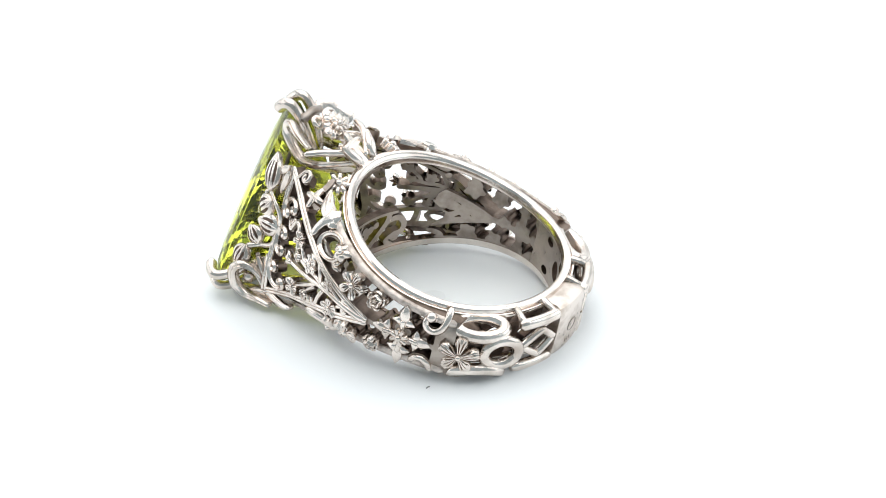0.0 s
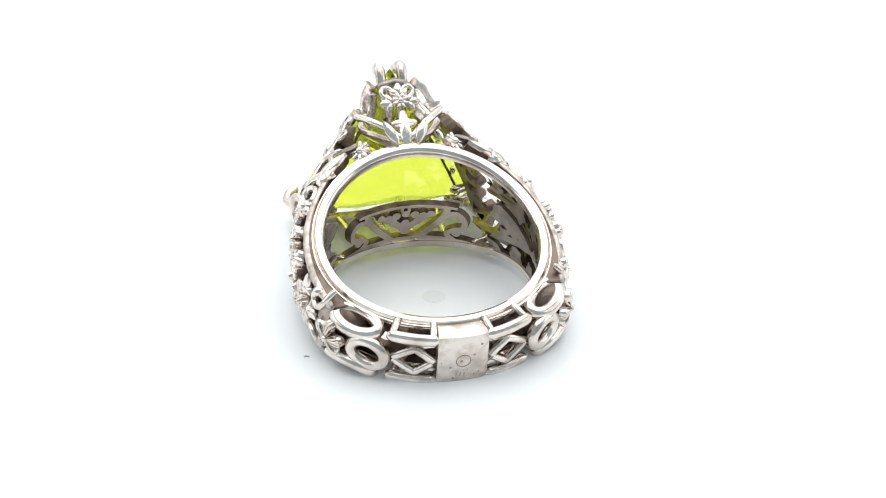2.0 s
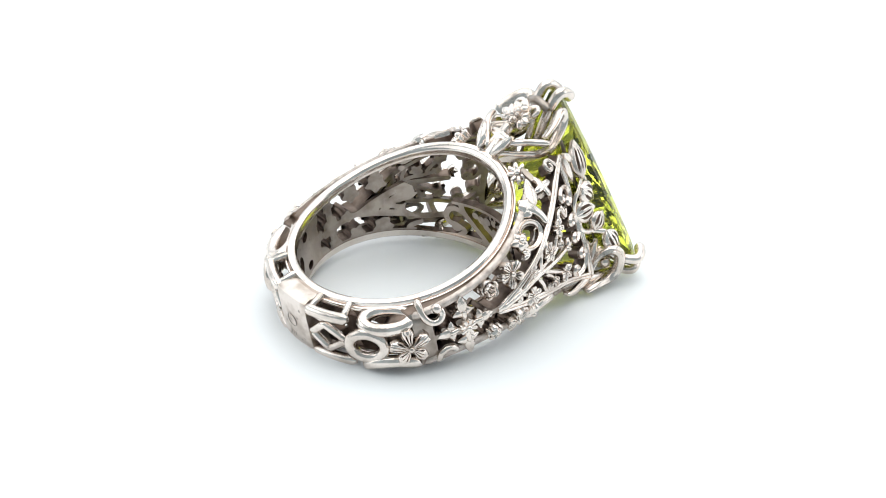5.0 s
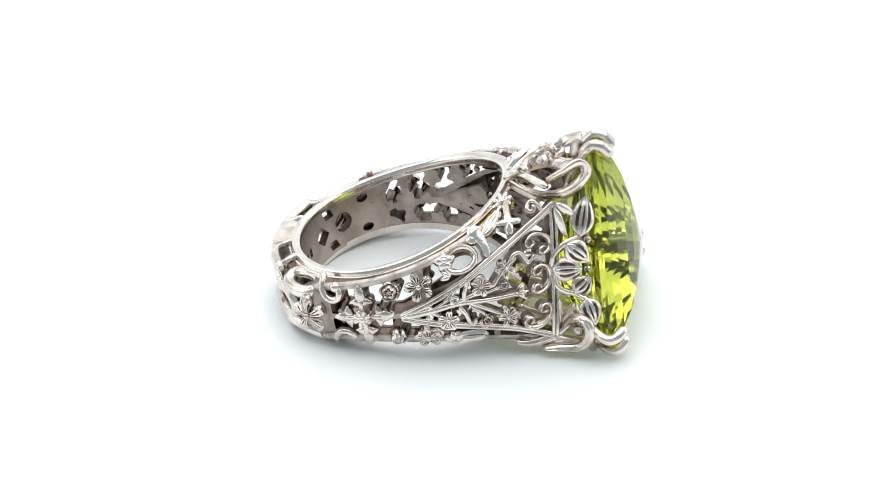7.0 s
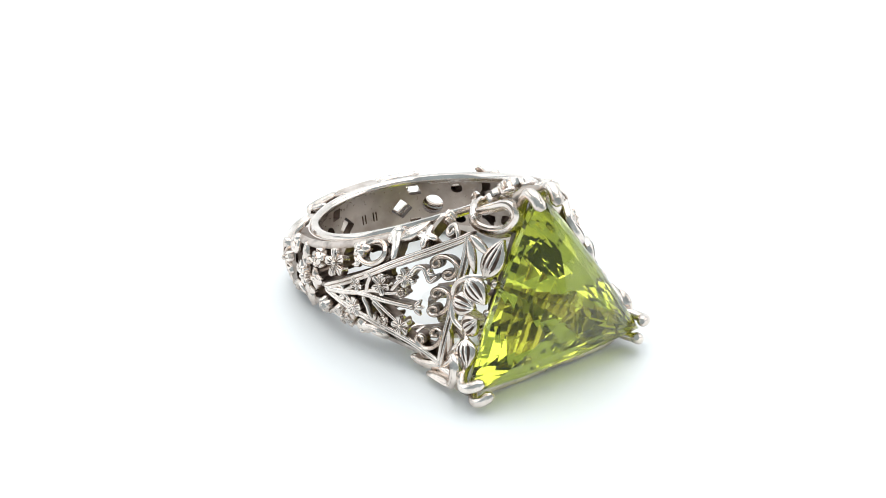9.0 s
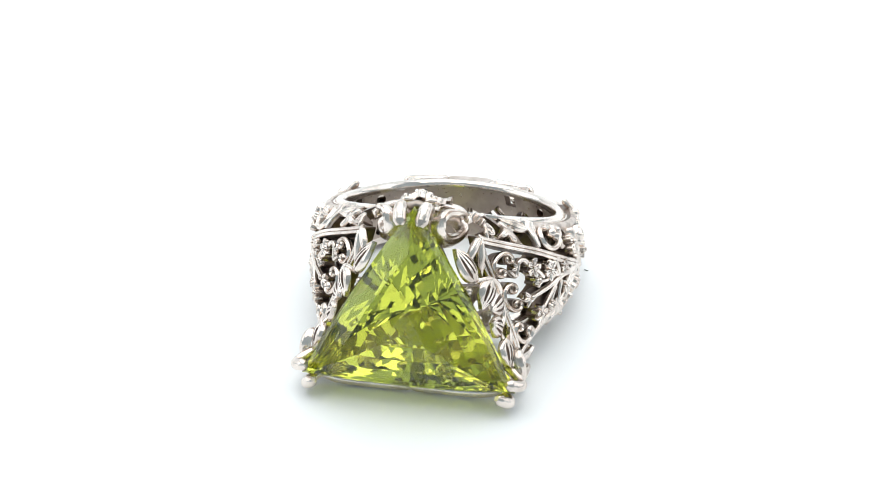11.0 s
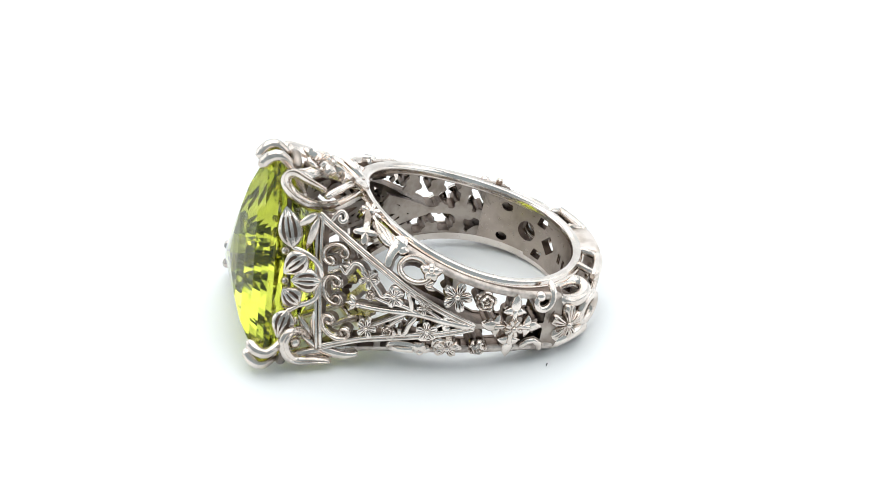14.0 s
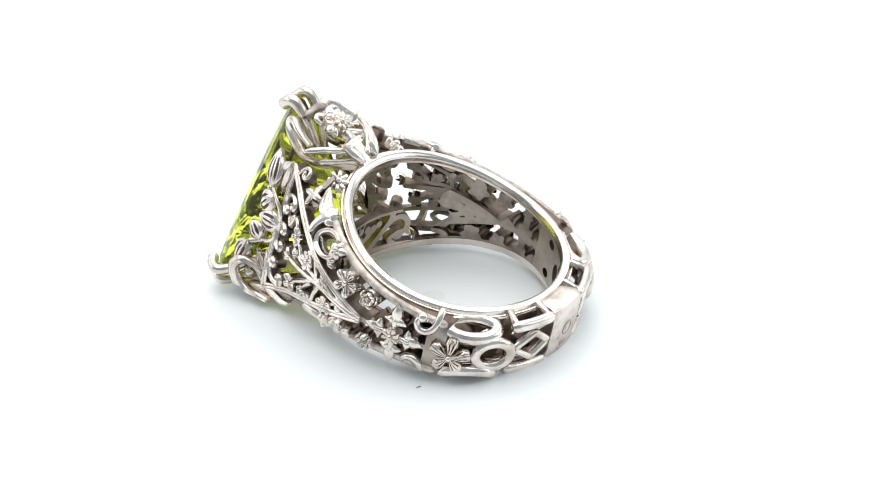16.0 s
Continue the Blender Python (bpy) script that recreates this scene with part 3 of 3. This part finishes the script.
    both("orchid", orchid(4.85, 3.12), SILVER, ring, "small five-lobed flower", 60)
    both("orchid", orchid(4.55, -2.95), SILVER, ring, "small five-lobed flower", 60)

    def bud(bm):
        for k, a in enumerate((0.0, 0.85, -0.85)):
            leaf(bm, side_frame(9.62, -0.5, 0.15, a), 0.8, 0.36, 0.14, 1)
        bead_on(bm, side_frame(9.45, -0.5, 0.2), 0.22)
    both("bud", bud, SILVER, ring)

    def sprig(bm):
        for a in (0.2, 1.2, -0.9):
            leaf(bm, side_frame(10.3, 1.9, 0.12, a), 0.6, 0.3, 0.12, 1)
    both("sprig", sprig, SILVER, ring)

    def floret(y, z, spin):
        def build(bm):
            for k in range(3):
                leaf(bm, side_frame(y, z, 0.12, spin + (k - 1) * 0.8), 0.8, 0.4, 0.15, 1)
        return build
    for y, z, s in ((5.2, 2.2, 2.6), (6.75, 1.45, -0.4), (3.7, -1.75, -2.2), (6.6, -2.3, 0.4)):
        both("floret", floret(y, z, s), SILVER, ring)


def makers_mark():
    """Small stamped strokes on the inner wall."""
    bm = bmesh.new()
    for phi in (6.2, 4.2, -1.2, -3.0):
        tube(bm, [back(phi, -0.3, 8.29), back(phi, 0.4, 8.29)], 0.06, 5)
    part("stamped_mark", bm, OXIDE_SHADE, ring, "small dark stamped strokes")


makers_mark()
rims()
back_sleeve()
bail()
back_openwork()
shoulder_plate()
shoulder_lining()
shoulder_lines()
shoulder_flowers()

# ---- the head: stone, claws, leaf gallery and crest ----


def leaf_gallery():
    # base, tip, width
    for base, tip, wide in (((4.4, 14.25, 1.9), (2.95, 15.0, 4.6), 1.3), ((5.35, 13.35, 1.95), (5.0, 14.75, 0.1), 1.35), ((5.9, 12.1, 0.15), (5.65, 14.3, -0.1), 1.3),
                            ((6.15, 13.5, -1.8), (5.85, 14.85, -0.75), 1.2), ((6.6, 14.3, -2.1), (7.3, 14.9, -4.1), 1.25)):
        both("gallery_leaf", lambda bm: leaf_between(bm, base, tip, wide * 1.36, 0.3, 3), (SILVER, OXIDE_SHADE), ring, "leaf with engraved veins", 60)
    for base, tip in (((4.24, 12.87, 4.85), (3.75, 14.2, 3.3)), ((4.4, 12.75, 4.6), (4.64, 13.3, 2.0)), ((6.8, 11.9, -4.4), (6.75, 12.4, -1.9)), ((6.85, 12.2, -4.3), (6.6, 13.45, -2.45))):
        both("gallery_blade", lambda bm: leaf_between(bm, base, tip, 0.62, 0.14, 1), SILVER, ring, "", 60)

    def vine(pts, r):
        return lambda bm: tube(bm, bezier(pts, 7), r, 8, normal=(0.82, 0.53, 0.22), flat=0.8)
    both("vine", vine([(5.95, 12.1, 0.6), (5.75, 12.4, 1.35), (5.3, 13.3, 1.95), (4.4, 14.25, 1.95)], 0.22), SILVER, ring)
    both("vine", vine([(5.95, 12.1, 0.2), (6.3, 12.3, -1.0), (6.25, 12.9, -1.6), (6.2, 13.5, -1.85), (6.6, 14.3, -2.15)], 0.22), SILVER, ring)
    # the seat is of darker metal than the vines and claws
    both("gem_seat", vine([(1.7, 14.6, 4.6), (3.0, 14.4, 1.8), (3.9, 14.3, 0.2), (4.8, 14.1, -2.0), (6.0, 14.1, -4.7)], 0.2), DULL, ring, "dull silver seat below the stone")
    for p in ((3.95, 14.75, 1.4), (4.75, 14.55, -0.7), (5.35, 14.4, -2.4)):
        both("seat_bead", lambda bm: bead_on(bm, Matrix.Translation(p), 0.34), SILVER, ring)

    def swan(bm):
        pts = [(0.7, 9.0, 5.25), (2.1, 10.2, 5.2), (2.95, 11.6, 4.95), (2.6, 12.9, 4.65), (2.05, 14.2, 4.95), (1.85, 15.05, 5.8), (1.9, 15.1, 6.6), (2.25, 14.6, 7.0), (2.8, 13.6, 6.7), (3.15, 12.3, 6.2)]
        q = bezier(pts, 9)
        ribbon(bm, q, [(0.69, 0.33, 0.65)] * len(q), lambda u: 0.20 + 0.23 * math.sin(math.pi * min(u ** 0.9, 1)) ** 1.5, 0.36, 0.3)
    both("swan_scroll", swan, SILVER, ring, "polished hooked scroll like a swan's neck")

    def low_scroll(bm):
        pts = [(6.9, 12.2, -4.2), (7.35, 13.2, -3.4), (7.8, 14.1, -3.3), (8.05, 14.5, -4.0), (8.05, 14.1, -5.05), (7.85, 13.2, -5.6), (8.0, 11.8, -5.4), (7.95, 10.7, -5.4)]
        q = bezier(pts, 7)
        ribbon(bm, q, [(1, 0.1, 0.1)] * len(q), lambda u: 0.2 + 0.2 * math.sin(math.pi * u), 0.28, 0.3)
        q = bezier([(6.9, 13.0, -3.9), (7.1, 12.1, -4.5), (7.4, 11.2, -4.85), (7.8, 9.8, -4.9), (8.05, 8.8, -4.55)], 7)
        ribbon(bm, q, [(1, 0.1, 0.1)] * len(q), lambda u: 0.18 + 0.2 * math.sin(math.pi * u), 0.26, 0.0)
        bead_on(bm, Matrix.Translation((7.1, 13.5, -4.5)), 0.5)
    both("foot_scroll", low_scroll, SILVER, ring, "polished hooked scroll")


CORNERS = [((0.0, 7.6), (0.0, 1.0)), ((7.85, -5.6), (0.87, -0.49)), ((-7.85, -5.6), (-0.87, -0.49))]  # place and outward way in x, z


def claws():
    for (cx, cz), (ox, oz) in CORNERS:
        for sgn in (1, -1):
            bm = bmesh.new()
            wide = 0.95 if ox == 0 else 0.85
            pts = [(-3.2, 0.45, 13.4), (-1.0, 0.8, 14.6), (-0.02, 0.95 * wide, 15.6), (-0.1, 0.92 * wide, 16.3), (-0.72, 0.80 * wide, 16.8)]
            q = [Vector((cx + ox * a + oz * b * sgn, y, cz + oz * a - ox * b * sgn)) for a, b, y in pts]
            tube(bm, bezier(q, 7), lambda u: (0.39 if ox == 0 else 0.33) + 0.12 * u, 12)
            part("claw", bm, SILVER, ring, "polished claw bent over the stone's corner")
        bm = bmesh.new()
        q = [Vector((cx + ox * a + oz * b, 14.3, cz + oz * a - ox * b)) for a, b in ((-0.5, -1.0), (-0.2, 0.0), (-0.5, 1.0))]
        tube(bm, q, 0.36, 8)
        part("claw_bridge", bm, SATIN, ring)


def bowed(u, k, f, bow=1.3):
    """A point of the stone's plan: u from its edge to its middle, f along side k; the sides bow outwards."""
    a, b = (Vector((CORNERS[m % 3][0][0], 0, CORNERS[m % 3][0][1])) for m in (k, k + 1))
    mid = Vector((0, 0, -1.1))
    along = (b - a).normalized()
    out = (a - mid) - along * (a - mid).dot(along)
    return a.lerp(b, f).lerp(mid, u) + out.normalized() * (bow * f * (1 - f) * (1 - u))


def stone():
    """A triangular stone: a domed crown of long steps, a girdle and a deep foot of wedges that meet in a keel."""
    bm = bmesh.new()
    cuts = 4

    def loop(u, y, ridge=0.0):
        row = []
        for k in range(3):
            for c in range(cuts):
                f = c / cuts
                q = bowed(u, k, f)
                q += (q - Vector((0, 0, -1.1))).normalized() * (ridge if c % 2 else 0.0)
                row.append(bm.verts.new(q + Vector((0, y, 0))))
        return row
    rows = [loop(u, y) for u, y in ((0.80, 17.98), (0.56, 17.78), (0.34, 17.42), (0.16, 16.85), (0.06, 16.35), (0.0, 15.9))]
    rows += [loop(u, y, r) for u, y, r in ((0.0, 15.45, 0.0), (0.1, 14.7, 0.1), (0.3, 13.5, 0.28), (0.6, 11.95, 0.2))]
    grid_faces(bm, rows, False, True)
    for end, y in ((rows[0], 18.05), (rows[-1], 10.35)):
        tip = bm.verts.new((0, y, -1.1))
        for k in range(3 * cuts):
            bm.faces.new((end[k], end[(k + 1) % (3 * cuts)], tip))
    part("stone", bm, GEM, ring, "triangular yellow-green faceted stone", 0)


def crest():
    """The flower cross and leaves between the rail and the upper claws."""
    def frame_at(y, z, spin=0.0, d=0.0):
        n = Vector((0, -0.55, 0.83))
        ex = Vector((1, 0, 0))
        m = Matrix((ex, n.cross(ex), n)).transposed().to_4x4()
        return Matrix.Translation(Vector((0, y, z)) + n * d) @ m @ Matrix.Rotation(spin, 4, "Z")
    blossom("crest_flower", frame_at(11.95, 7.1, 0, 0.35), 0.70, 8, 0, 0.36, 0.4, 0.45, 0.4, 0.0, "daisy in a cross of leaves", (False,))
    for k in range(3):
        bm = bmesh.new()
        m = frame_at(11.95, 7.1, k * math.pi / 2, 0.1) @ Matrix.Translation((0.5, 0, 0))
        leaf(bm, m @ Matrix.Translation((0.15, 0, 0)), 1.0, 0.7, 0.16, 1, 0, 0.4)
        for s in (1, -1):
            leaf(bm, m @ Matrix.Translation((0.15, 0, 0)) @ Matrix.Rotation(s * 1.05, 4, "Z"), 0.85, 0.5, 0.14, 1, 0, 0.4)
        part("crest_leaf", bm, SILVER, ring, "", 60)

    def lily(bm):
        """A flat three-lobed lily hanging from the daisy to the rail."""
        n = 48
        m = Matrix.Translation((0, 10.35, 6.2)) @ frame_at(0, 0).to_3x3().to_4x4()
        rows = []
        for f, h in ((1.0, -0.45), (1.0, 0.12), (0.86, 0.22), (0.02, 0.24)):
            row = []
            for i in range(n):
                a = 2 * math.pi * i / n
                c, q = math.cos(a), math.sin(a)
                arm = 0.32 + 0.74 * abs(c) ** 6 + (1.6 if q < 0 else 0.85) * abs(q) ** 6
                row.append(bm.verts.new(m @ Vector((arm * f * c, arm * f * q, h))))
            rows.append(row)
        grid_faces(bm, rows, False, True)
        bm.faces.new(rows[-1])
    bm = bmesh.new()
    lily(bm)
    part("crest_lily", bm, SILVER, ring, "flat three-lobed lily leaf", 40)

    def eye(bm):
        m = facing((0.82, 13.1, 7.25), (0, -0.55, 0.83))
        tube(bm, [m @ Vector((0.5 * math.cos(a), 0.42 * math.sin(a), 0)) for a in (2 * math.pi * k / 24 for k in range(24))], 0.2, 8, True)
    both("crest_ring", eye, SILVER, ring, "small round opening beside the daisy")

    def strut(bm):
        tube(bm, bezier([(0.5, 9.3, 5.6), (1.5, 10.1, 6.1), (2.6, 11.1, 6.2), (3.4, 12.2, 5.9)], 6), 0.3, 8)
    both("crest_strut", strut, SILVER, ring)

    def blade(bm):
        leaf_between(bm, (0.75, 8.7, 5.4), (1.8, 10.2, 6.85), 0.8, 0.18, 1, (0.2, -0.75, 0.62))
    both("crest_leaf", blade, SILVER, ring, "", 60)


def under_gallery():
    """The pierced plate below the stone, seen through the finger hole: a cluster of beads between two bars, with scrolls beside it."""
    flat = lambda pts: [(v.x, v.y) for v in bezier([(*q, 0) for q in pts], 5)]
    strokes = [([(-7.4, -1.75), (7.4, -1.75)], 0.26), ([(-4.2, 1.62), (4.2, 1.62)], 0.16)]
    beads = [(0, 0.85, 0.32), (0, -0.05, 0.34), (0, -0.8, 0.46)]
    for g in (1, -1):
        strokes += [(flat([(g * 3.5, 1.6), (g * 3.3, 0.75), (g * 2.3, -0.55), (g * 1.2, -1.65)]), 0.27),
                    (flat([(g * 3.4, 0.8), (g * 4.3, 1.05), (g * 5.0, 0.5), (g * 4.9, -0.35), (g * 4.2, -0.6)]), 0.25), (flat([(g * 4.2, -0.6), (g * 3.5, -1.1), (g * 4.2, -1.7)]), 0.22),
                    ([(g * 0.4, -0.4), (g * 1.0, 0.05)], 0.3), ([(g * 0.3, 1.2), (g * 0.3, 1.6)], 0.14)]
        beads += [(g * 2.15, 0.8, 0.32), (g * 1.5, 0.55, 0.4), (g * 0.8, 0.72, 0.36), (g * 1.05, 0.08, 0.36), (g * 4.3, -0.85, 0.42)]
    strokes += [([(a, b), (a + 0.01, b)], r) for a, b, r in beads]
    discs = []
    field = strokes_field(strokes, discs)
    bm = bmesh.new()
    place = lambda s, h, r: Vector((r * math.sin(s / 8.6), r * math.cos(s / 8.6) - 0.1, h - 2.15 - 0.1 * (1 - (s / 8) ** 2)))
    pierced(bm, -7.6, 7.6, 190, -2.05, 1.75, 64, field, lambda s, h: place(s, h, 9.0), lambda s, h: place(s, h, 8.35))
    # cut walls take the darker brown, as shade inside the piercings
    part("under_gallery", bm, (LINING, SILVER, RECESS_SHADE), ring, "pierced trefoil plate below the stone", 35)

    def foot(bm):
        tube(bm, bezier([(0.3, 14.6, -6.3), (3.0, 14.6, -6.35), (5.4, 14.6, -6.25), (6.8, 14.4, -5.9)], 6), 0.45, 10)
        tube(bm, bezier([(6.9, 14.0, -5.9), (7.2, 11.6, -5.0), (6.8, 7.5, -4.2), (5.4, 6.6, -4.0)], 6), 0.4, 8)
        for x in (1.2, 4.2):
            tube(bm, bezier([(x, 14.6, -6.3), (x * 0.9, 11.8, -5.6), (x * 0.85, 8.4, -4.1)], 6), 0.32, 8)
    both("foot_rail", foot, SILVER, ring)


leaf_gallery()
claws()
stone()
crest()
under_gallery()


# ---- the table and the tent round it ----
def disc(name, r, z0, z1, mat, label, category, bevel=0.001):
    bm = bmesh.new()
    rows = []
    for rr, z in ((0.0002, z0), (r, z0), (r, z1 - bevel), (r - bevel, z1), (0.0002, z1)):
        rows.append([bm.verts.new((rr * math.cos(a), rr * math.sin(a), z)) for a in (2 * math.pi * k / 96 for k in range(96))])
    grid_faces(bm, rows, False, True)
    bm.faces.new(rows[0])
    bm.faces.new(rows[-1])
    bmesh.ops.recalc_face_normals(bm, faces=bm.faces[:])
    me = bpy.data.meshes.new(name)
    bm.to_mesh(me)
    bm.free()
    me.materials.append(mat)
    return tagged(new(name, me), label, category)


turntable = disc("turntable", 0.11, -0.006, 0.0, WHITE, "plain white round turntable with a smooth glossy top", "turntable")

bm = bmesh.new()
rows = [[bm.verts.new((r * math.cos(a), r * math.sin(a), z)) for a in (2 * math.pi * k / 32 for k in range(32))] for r, z in ((0.95, -0.05), (0.92, 0.03), (0.7, 0.04))]
grid_faces(bm, rows, False, True)
bm.faces.new(rows[-1])
part("centre_pin", bm, matte("pale grey plastic", (0.87, 0.88, 0.885), 0.4), turntable, "faint grey round centre pin", 30)


def lint():
    bm = bmesh.new()
    tube(bm, [(-0.16, 0.0, 0.03), (0.0, 0.05, 0.05), (0.17, 0.02, 0.03)], 0.035, 6)
    return tagged(part("lint_speck", bm, DARK, None), "tiny dark speck of lint on the white turntable", "lint")


speck = lint()
SPECK_AT = Matrix.Translation((-0.0004, -0.01302, 0.0)) @ Matrix.Rotation(0.6, 4, "Z")
speck.matrix_world = SPECK_AT


def sweep():
    """White cloth: floor, back and roof in one curved sheet."""
    bm = bmesh.new()
    line = [(-0.5, -0.0065), (0.20, -0.0065)] + [(0.20 + 0.12 * math.sin(a), 0.1135 - 0.12 * math.cos(a)) for a in np.linspace(0.1, math.pi / 2, 14)] + [(0.32, 0.40)]
    rows = [[bm.verts.new((x, y, z)) for x in (-0.45, 0.45)] for y, z in line]
    grid_faces(bm, rows)
    me = bpy.data.meshes.new("backdrop")
    bm.to_mesh(me)
    bm.free()
    me.materials.append(TENT)
    me.shade_smooth()
    return tagged(new("backdrop", me), "seamless white cloth sweep", "backdrop", kind="structure")


sweep()


def motions():
    times = [0.5 * k for k in range(33)]
    for thing, at in ((ring, RING_AT), (speck, SPECK_AT), (turntable, Matrix.Identity(4))):
        walk(thing, [(t, Matrix.Rotation(radians(TURN * t), 4, "Z") @ at) for t in times])


motions()
